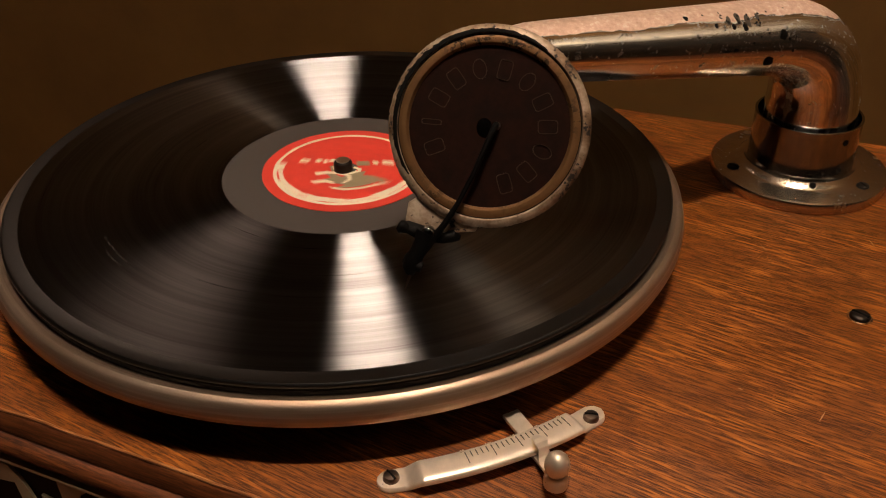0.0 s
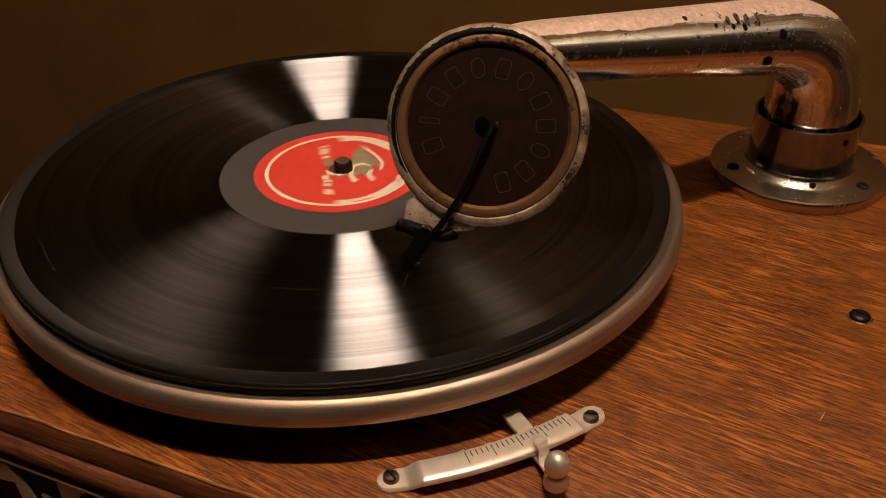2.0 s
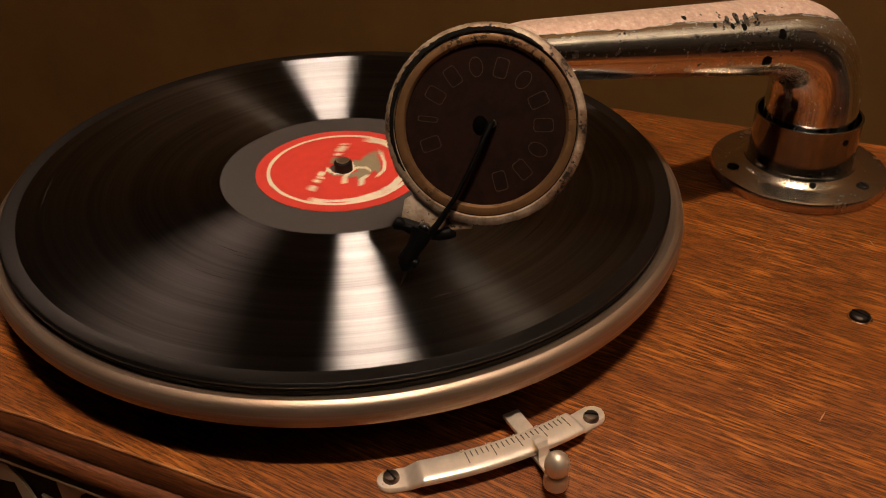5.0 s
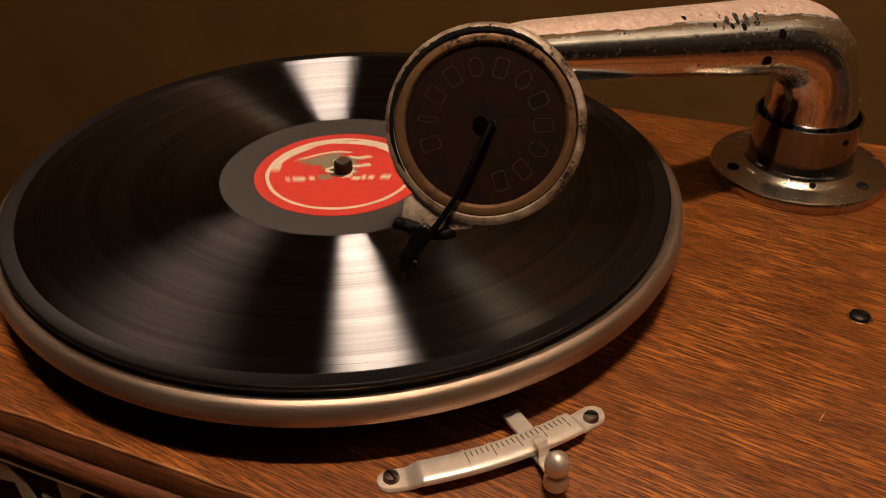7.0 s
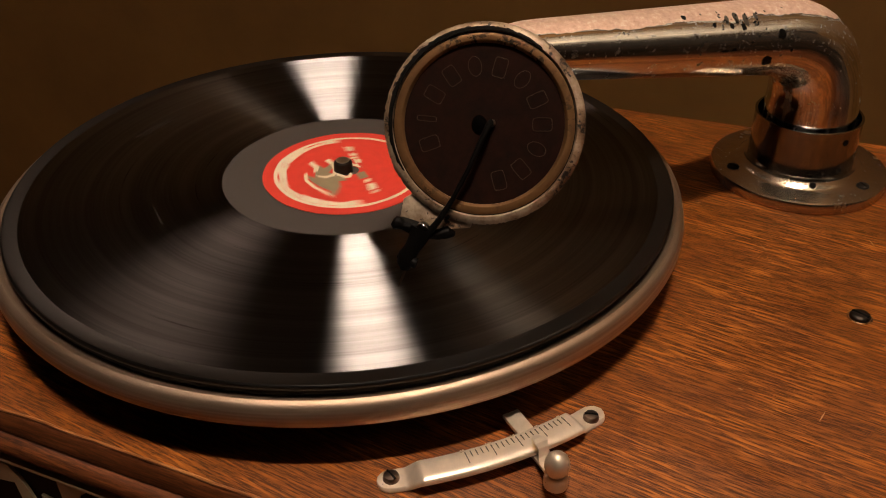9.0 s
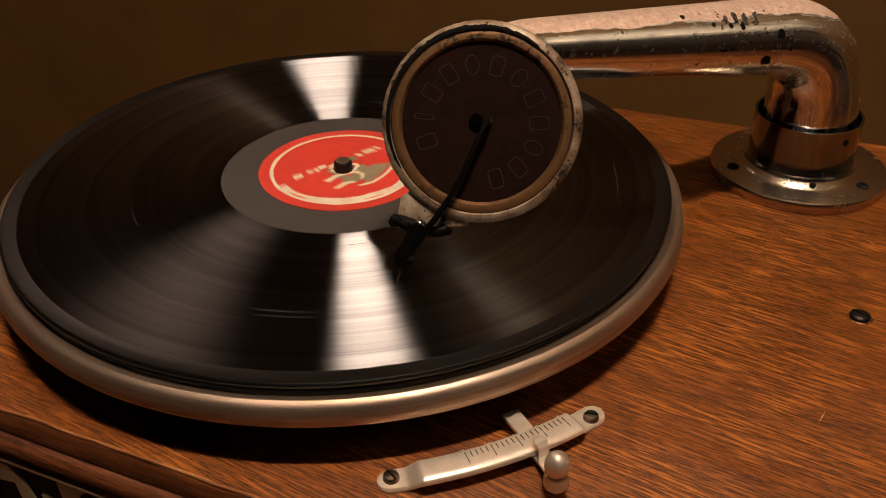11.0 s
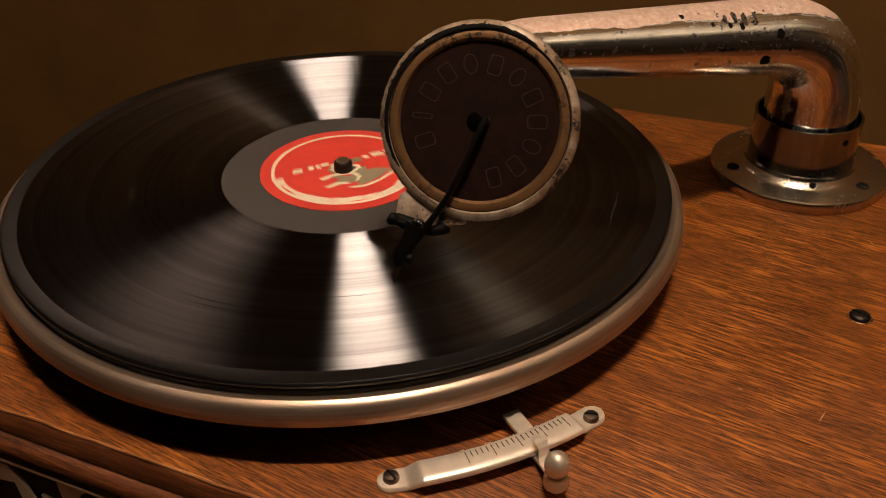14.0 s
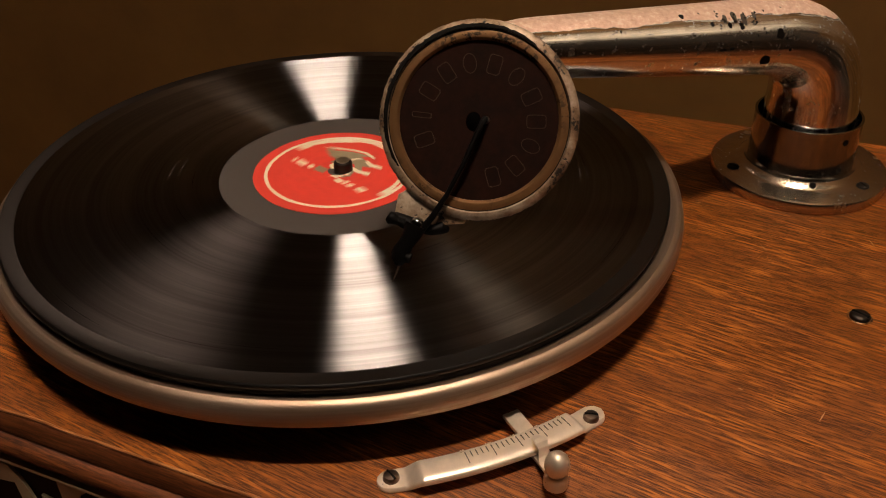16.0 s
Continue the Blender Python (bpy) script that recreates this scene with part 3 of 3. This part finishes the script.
def build_tone_arm():
    a_end = Vector((0.0712, -0.0200, 0.0779)) - POST
    flat = Vector((a_end.x, a_end.y, 0)).normalized()
    hi = 0.0655
    p2 = flat * 0.036 + Vector((0, 0, hi + 0.002))
    back = BOX_AT - POST - BOX_N.normalized() * 0.010
    pts = [Vector((0, 0, 0.012)), Vector((0, 0, 0.024))] + bez(((0, 0, 0.034), (0, 0, hi), p2), 16)
    n1 = len(pts)
    pts += [p2.lerp(a_end, k / 8) for k in range(1, 9)]
    n2 = len(pts)
    pts += bez((a_end, a_end + (a_end - p2).normalized() * 0.030, back), 10)[1:]
    rad = []
    for i in range(len(pts)):
        if i < 3:
            rad.append(0.0188)
        elif i < n1:
            rad.append(0.0188 - 0.0042 * (i - 2) / (n1 - 3))
        elif i < n2:
            rad.append(0.0146 - 0.0040 * (i - n1 + 1) / (n2 - n1))
        else:
            rad.append(0.0106 - 0.0016 * (i - n2 + 1) / (len(pts) - n2))
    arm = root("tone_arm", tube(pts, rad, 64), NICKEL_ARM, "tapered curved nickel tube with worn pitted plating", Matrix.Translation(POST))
    # dark stains where the plating has lifted: millimetres along the arm, degrees round it, half length and half width
    axis = (a_end - p2).normalized()
    up = (Vector((0, 0, 1)) - axis * axis.z).normalized()
    side = axis.cross(up)
    blots = [(0.7, -68, 1.9, 2.1, 0), (4.8, -108, 2.5, 2.2, 0), (42.2, -29, 1.0, 1.0, 0), (-4.7, -91, 0.8, 0.8, 0), (22.1, -86, 1.2, 0.5, 0), (-2.0, -74, 0.6, 0.5, 0), (26.0, -88, 1.6, 0.4, 0)]
    blots += [(24.6, -40, 1.0, 1.9, 1), (20.3, -36, 1.2, 2.4, 1), (16.4, -41, 1.4, 2.6, 1), (22.9, -50, 0.9, 1.2, 0), (11.4, -35, 0.8, 1.5, 1), (17.8, -52, 1.1, 1.4, 0), (30.5, -47, 0.8, 0.8, 0)]
    rnd = random.Random(21)
    blots += [(rnd.gauss(20, 9), rnd.gauss(-43, 11), rnd.uniform(0.25, 0.7), rnd.uniform(0.2, 0.6), rnd.randint(0, 1)) for i in range(34)]
    for k, turn, half, wide, pale in blots:
        k /= 1000
        rr = 0.0146 - 0.0040 * k / (a_end - p2).length + 0.00004
        bm = bmesh.new()
        ring = []
        for i in range(16):
            b = 2 * math.pi * i / 16
            grow = 1 + 0.45 * noise.noise((k * 900 + math.cos(b) * 1.3, turn + math.sin(b) * 1.3, 0.5))
            along, round_ = math.cos(b) * half / 1000 * grow, radians(turn) + math.sin(b) * wide / 1000 * grow / rr
            ring.append((along, round_))
        rim = [bm.verts.new(p2 + axis * (k + q) + rr * (math.cos(g) * up + math.sin(g) * side)) for q, g in ring]
        inner = [bm.verts.new(p2 + axis * (k + q * 0.5) + (rr + 0.00006) * (math.cos(radians(turn) + (g - radians(turn)) * 0.5) * up + math.sin(radians(turn) + (g - radians(turn)) * 0.5) * side)) for q, g in ring]
        for i in range(16):
            bm.faces.new((rim[i], rim[(i + 1) % 16], inner[(i + 1) % 16], inner[i]))
        bm.faces.new(inner)
        part("stain", bm, CORROSION if pale else GRIME_SHADE, arm, "grey-brown corroded spot" if pale else "dark stain in the plating")
    m = box_pose()
    u = 0.0001742
    house = arm
    part("soundbox", lathe([(0, -0.0105), (0.010, -0.0105), (0.022, -0.0092), (0.0290, -0.0085), (0.0306, -0.0070), (0.0308, -0.0020), (0.0300, -0.0012), (0, -0.0012)], 128, m), CORRODED, arm, "round worn nickel soundbox with maroon face")
    # knurled, chipped bezel
    bez_m = lathe([(0.0300, -0.0022), (0.0310, -0.0016), (0.0311, -0.0004), (0.0306, 0.0007), (0.0292, 0.0015), (0.0284, 0.0016), (0.0280, 0.0008), (0.0280, -0.0022)], 320)
    for v in bez_m.verts:
        a = math.atan2(v.co.y, v.co.x)
        r = math.hypot(v.co.x, v.co.y)
        low = 0.5 - 0.5 * math.sin(a + 0.9)
        if r > 0.0300:
            k = 1 - 0.022 * low * max(0, noise.noise((math.cos(a) * 48, math.sin(a) * 48, 1.0)) + 0.20)
            v.co.x *= k
            v.co.y *= k
    bmesh.ops.transform(bez_m, matrix=m, verts=bez_m.verts)
    part("bezel", bez_m, CORRODED, house, "chipped corroded nickel bezel")
    # where the plating of the bezel's inner slope has gone black
    bm = bmesh.new()
    rows = []
    for i in range(121):
        a = radians(52 + 158 * i / 120)
        edge = math.sin(math.pi * i / 120) ** 0.35
        k = noise.noise((i * 0.31, 4.0, 0.0)) + 0.6 * noise.noise((i * 1.1, 9.0, 0.0))
        r1 = 0.0284 + (0.0013 + 0.0006 * k) * edge
        rows.append([bm.verts.new((r * math.cos(a), r * math.sin(a), z)) for r, z in ((0.0282, 0.0010), (0.0283, 0.00175), (min(r1, 0.0291), 0.00172), (max(r1, 0.0285), 0.00172 - 0.5 * max(0.0, r1 - 0.0291)))])
    for p, q in zip(rows, rows[1:]):
        for k in range(3):
            bm.faces.new((p[k], p[k + 1], q[k + 1], q[k]))
    bmesh.ops.transform(bm, matrix=m, verts=bm.verts)
    part("black_wear", bm, GRIME_SHADE, house, "patch of blackened bare metal")
    part("groove", lathe([(0.0280, -0.0012), (0.0280, 0.0008), (0.0277, 0.0008), (0.0277, -0.0012)], 128, m), GRIME_SHADE, house, "dark dirty groove")
    part("gilt_ring", lathe([(0.0277, -0.0012), (0.0277, 0.0010), (0.0267, 0.0015), (0.0254, 0.0013), (0.0246, 0.0004), (0.0246, -0.0012)], 128, m), BRASS, house, "worn gilt ring")
    face = arm
    part("face", lathe([(0, -0.0002), (0.0246, 0.0), (0.0246, -0.0011), (0, -0.0011)], 96, m), MAROON, house, "dark maroon lacquered face")
    # twelve plain raised outlines round the face, in place of a maker's mark
    for i in range(12):
        a = 199 - 24.9 * i
        w, h, t = 0.0043, 0.0062, 0.00024
        if i == 1:
            w = 0.0018
        bm = bmesh.new()
        round_one = i in (4, 6, 9)
        n, power = (24, 1.0) if round_one else (16, 0.35)
        loops = []
        for cut in (0.0, t):
            ring = []
            for j in range(n):
                c, q = math.cos(2 * math.pi * (j + 0.5) / n), math.sin(2 * math.pi * (j + 0.5) / n)
                ring.append(bm.verts.new((math.copysign(abs(c) ** power, c) * (w / 2 - cut), math.copysign(abs(q) ** power, q) * (h / 2 - cut), 0.0)))
            loops.append(ring)
        outer, inner = loops
        fs = [bm.faces.new((outer[k], outer[(k + 1) % n], inner[(k + 1) % n], inner[k])) for k in range(n)]
        g = bmesh.ops.extrude_face_region(bm, geom=fs)["geom"]
        bmesh.ops.translate(bm, vec=(0, 0, 0.0003), verts=[q for q in g if isinstance(q, bmesh.types.BMVert)])
        bmesh.ops.transform(bm, matrix=m @ pose(0, 0, 0, 0, 0, a - 90) @ pose(0, 0.0178, -0.0001), verts=bm.verts)
        part("raised_outline", bm, EMBOSS, face, "", False)

    def at(px, py, z):
        return m @ Vector(((px - 866) * u, (228 - py) * u, z))

    def rod(name, pts, radii, material, parent, label="", seg=16):
        return part(name, tube([at(*p) for p in pts], radii, seg), material, parent, label)

    rod("stylus_bar", [(878, 224, 0.0006), (874, 230, 0.0026), (866, 246, 0.0034), (840, 305, 0.0036), (812, 358, 0.0036), (786, 398, 0.0030), (768, 420, 0.0020)],
        [0.0010, 0.0010, 0.0009, 0.0008, 0.0008, 0.0010, 0.0012], BLACK_IRON, house, "thin black stylus bar")
    part("dark_blotch", lathe([(0, 0.0009), (0.0014, 0.0007), (0.0026, 0.0003), (0.0032, 0.0), (0, 0)], 20, Matrix.Translation(at(857, 229, -0.0001)) @ m.to_3x3().to_4x4() @ Matrix.Diagonal((0.75, 0.95, 1, 1))), VOID, house, "low black blotch round the centre")
    part("centre_screw", lathe([(0, 0.0010), (0.0009, 0.0008), (0.0012, 0.0), (0, 0)], 16, Matrix.Translation(at(879, 226, 0.0004)) @ m.to_3x3().to_4x4()), NICKEL_DULL, house, "small bright screw")
    lug = [(722, 360), (716, 392), (738, 410), (800, 415), (842, 412), (850, 392), (800, 388), (760, 372), (735, 352)]
    part("lug", slab([((x - 866) * u, (228 - y) * u) for x, y in lug][::-1], -0.0060, -0.0004, 0.0005, m), CORRODED, house, "worn chipped mounting lug")
    rod("pivot_bar", [(706, 400, -0.0005), (718, 402, -0.0005), (752, 416, 0.0), (784, 424, 0.0), (800, 420, -0.001), (812, 424, -0.002)], [0.0012, 0.0018, 0.0024, 0.0017, 0.0021, 0.0010], BLACK_IRON, house, "blackened pivot bar")
    part("clamp_screw", lathe([(0, 0.0016), (0.0012, 0.0014), (0.0020, 0.0007), (0.0022, -0.0003), (0.0022, -0.0016), (0, -0.0016)], 20, Matrix.Translation(at(758, 412, 0.0028)) @ m.to_3x3().to_4x4()), NICKEL, house, "small nickel clamp screw")
    rod("thumb_screw", [(703, 400, 0.0006), (707, 402, 0.0006), (714, 403, 0.0006), (722, 408, 0.0007), (736, 412, 0.0008)], [0.0013, 0.0021, 0.0021, 0.0013, 0.0019], BLACK_IRON, house, "blackened thumb screw")
    rod("needle_chuck", [(756, 414, 0.0010), (748, 432, 0.0012), (738, 448, 0.0010), (729, 462, 0.0006), (725, 476, 0.0003), (723, 488, 0.0)], [0.0036, 0.0030, 0.0025, 0.0029, 0.0027, 0.0013], BLACK_IRON, house, "blackened needle chuck")
    rod("needle_screw", [(746, 476, 0.0012), (736, 472, 0.0010), (724, 468, 0.0006), (712, 462, 0.0002)], [0.0017, 0.0019, 0.0011, 0.0009], BLACK_IRON, house, "small blackened needle screw")
    rod("needle", [(730, 474, 0.0001), (719, 503, 0.0), (712, 520, 0.0)], [0.0005, 0.0004, 0.0001], STEEL, house, "thin steel needle")
    return arm


# ---------------------------------------------------------------- speed regulator and deck screw
def build_regulator():
    top, foot, thick = 0.0062, 0.0018, 0.0014
    bm = bmesh.new()
    rows, n = [], 220
    a0, a1, r0, r1 = -89.0, -58.5, 0.1352, 0.1436
    for i in range(n + 1):
        a = a0 + (a1 - a0) * i / n
        s = min(1, max(0, (a + 85.7) / 1.9)) * min(1, max(0, (-62.3 - a) / 1.9))
        s = s * s * (3 - 2 * s)
        z = foot + (top - foot) * s
        e = min(a - a0, a1 - a) * math.pi / 180 * 0.136
        w = 1.0 if e > 0.0040 else math.sqrt(max(0.0, 1 - ((0.0040 - e) / 0.0040) ** 2))
        lean = 0.0010 * max(0.0, 1 - s)
        mid, half = 0.1394 - (0.0028 if a < -75 else 0.0022) * (1 - s), (0.0042 - lean * 0.3) * max(0.05, w)
        # cross section: bevelled flat bar
        bow = 0.00035 * s
        sec = ((-1, -thick), (-1, -0.0004), (-0.90, -0.0001), (-0.45, bow * 0.8), (0.0, bow), (0.45, bow * 0.8), (0.86, -0.0001), (0.97, -0.0005), (1, -0.0010), (1, -thick - 0.0004 * s))
        c, q = math.cos(radians(a)), math.sin(radians(a))
        rows.append([bm.verts.new(((mid + k * half) * c, (mid + k * half) * q, z + dz)) for k, dz in sec])
    for p, q in zip(rows, rows[1:]):
        for k in range(10):
            bm.faces.new((p[k], p[(k + 1) % 10], q[(k + 1) % 10], q[k]))
    bm.faces.new(rows[0])
    bm.faces.new(rows[-1][::-1])
    plate = reg = root("speed_regulator", bm, NICKEL_DIAL, "curved worn nickel speed scale with lever and ball knob")
    for i in range(21):
        a = radians(-78.4 + 13.3 * i / 20)
        long = i % 5 == 0
        m = pose(0, 0, 0, 0, 0, math.degrees(a))
        part("tick", box(0.1366, 0.1408 if long else 0.1388, -0.00013, 0.00013, top - 0.0004, top + 0.00041, 0, m), TICK, plate, "", False)
    # worn raised figures along the inner edge, past reading
    rnd = random.Random(11)
    for i in range(5):
        m = pose(0, 0, 0, 0, 0, -78.6 + 13.3 * i / 4)
        for k in range(rnd.choice((2, 2, 3))):
            y = (k - 0.8) * 0.0007 + rnd.uniform(-0.0002, 0.0002)
            part("figure", box(0.1355, 0.1355 + rnd.uniform(0.0005, 0.0009), y - 0.00022, y + 0.00022, top - 0.0003, top + 0.00045, 0.00008, m), NICKEL_KNOB, plate)
    for x, y, t in ((0.0065, -0.1346, 30), (0.0682, -0.1188, 75)):
        k = 1 - foot / EYE.z
        slotted_screw("screw", reg, pose(x * k, EYE.y + (y - EYE.y) * k, foot + 0.0001), 0.0024, 0.0017, t, STEEL, "dark round-headed screw")
    ray = pose(0, 0, 0, 0, 0, -69.8)
    part("lever", box(0.1258, 0.1362, -0.0027, 0.0027, 0.0038, 0.0052, 0.0003, ray), NICKEL_DIAL, reg, "flat nickel lever strip")
    part("lever_end", box(0.1364, 0.1495, -0.0027, 0.0027, 0.0022, 0.0036, 0.0003, ray), NICKEL_DIAL, reg, "flat nickel lever strip under the plate")
    # pointer: a leaf that bends up over the plate's outer edge
    pr = pose(0, 0, 0, 0, 0, -70.1)
    bm = bmesh.new()
    path = [(0.1490, 0.0036, 0.0026), (0.1462, 0.0037, 0.0022), (0.1452, 0.0046, 0.0018), (0.1449, 0.0060, 0.0016), (0.1445, 0.0074, 0.0016), (0.1434, 0.0086, 0.0020), (0.1418, 0.0086, 0.0017), (0.1402, 0.0079, 0.0009), (0.1390, 0.0072, 0.0001)]
    rows = []
    for x, z, w in path:
        rows.append([bm.verts.new(v) for v in ((x, -w, z), (x, w, z), (x + 0.0004, w, z + 0.0005), (x + 0.0004, -w, z + 0.0005))])
    for p, q in zip(rows, rows[1:]):
        for k in range(4):
            bm.faces.new((p[k], p[(k + 1) % 4], q[(k + 1) % 4], q[k]))
    bm.faces.new(rows[0])
    bm.faces.new(rows[-1][::-1])
    bmesh.ops.transform(bm, matrix=pr, verts=bm.verts)
    part("pointer", bm, NICKEL_DIAL, reg, "bent nickel pointer leaf", False)
    kx, ky, kz = 0.0507, -0.1462, 0.0114
    knob = [(0, kz + 0.0040), (0.0011, kz + 0.0038), (0.0023, kz + 0.0032), (0.0033, kz + 0.0021), (0.0038, kz + 0.0008), (0.0039, kz - 0.0006), (0.0036, kz - 0.0020), (0.0029, kz - 0.0032),
            (0.0033, kz - 0.0036), (0.0034, kz - 0.0040), (0.0037, kz - 0.0046), (0.0038, kz - 0.0056), (0.0037, kz - 0.0078), (0, kz - 0.0078)]
    part("knob", lathe([(r * 0.90, z) for r, z in knob], 40, pose(kx, ky, 0)), NICKEL_KNOB, reg, "worn nickel ball knob")


def build_deck_screw():
    s = root("deck_screw", screw_head(0.0036, 0.0014, 35, pose(0, 0, 0.0003)), SCREW, "dark slotted steel screw set in the deck", pose(0.1728, -0.0832, 0.0))
    s.data.materials.append(GRIME_SHADE)
    part("washer", lathe([(0.0037, 0.0001), (0.0040, 0.0003), (0.0043, 0.0001), (0.0043, -0.0004), (0.0037, -0.0004)], 32), BRASS, s, "worn ring round the screw")


def build_lamp():
    """A flat shaded lamp that hangs a little under the ceiling, over and before the gramophone."""
    z = 1.72
    shade = link_mesh("ceiling_lamp", box(-0.098, 0.276, -0.390, -0.275, z - 0.045, z, 0.012), LAMP)
    tagged(shade, "long warm trough lamp hung from the ceiling on a rod", "lamp")
    # unseen cap, added to keep the ceiling unlit
    part("cap", box(-0.108, 0.286, -0.4025, -0.2675, z + 0.001, z + 0.012, 0.003), BLACK_IRON, shade, "dark flat cap, added to keep lamp light off the ceiling")
    # unseen side boards, added to stop light reaching the upper wall
    for y in (-0.4005, -0.2695):
        part("light_stop", box(-0.108, 0.286, y - 0.002, y + 0.002, z - 0.18, z, 0.001), BLACK_IRON, shade, "dark side board, added to keep lamp light off the wall")
    part("rod", lathe([(0, 0.235), (0.008, 0.235), (0.008, 0.01), (0, 0.01)], 16, pose(0.089, -0.332, z)), BLACK_IRON, shade, "dark metal hanging rod")


def build_added_back_lamp():
    """An unseen lamp, its form assumed, added for sheen from the back left; its metal hood keeps light off the wall."""
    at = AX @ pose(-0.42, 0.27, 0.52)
    hood = link_mesh("added_back_lamp", box(-0.09, 0.09, -0.050, -0.0005, -0.09, 0.09, 0.006), BLACK_IRON)
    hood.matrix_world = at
    tagged(hood, "unseen lamp with dark hood, added for the back-left sheen", "lamp")
    part("diffuser", box(-0.082, 0.082, -0.0535, -0.0503, -0.082, 0.082, 0.001), GLOW, hood, "dim warm glowing front of the added lamp")


build_room()
build_cabinet()
turntable = build_turntable()
record = build_record()
build_arm_base()
tone_arm = build_tone_arm()
build_regulator()
build_deck_screw()
build_lamp()
build_added_back_lamp()


def motions():
    turns, swings = [], []
    for i in range(241):
        t = i / 15
        # clockwise from above, very slightly slowing
        turn = 2.16 - 488.91 * t + 0.1743 * t * t
        turns.append((t, turn))
        w = -radians(turn)
        swings.append((t, 0.05 - 0.111 * t - 0.050 * math.cos(w) + 0.150 * math.sin(w)))
    up = Matrix.Translation((0, 0, -LOW))
    walk(turntable, [(t, up @ pose(0, 0, 0, 0, 0, a)) for t, a in turns])
    walk(record, [(t, pose(0, 0, Z_REC, 0, 0, a)) for t, a in turns])
    walk(tone_arm, [(t, up @ Matrix.Translation(POST) @ pose(0, 0, 0, 0, 0, a)) for t, a in swings])


motions()
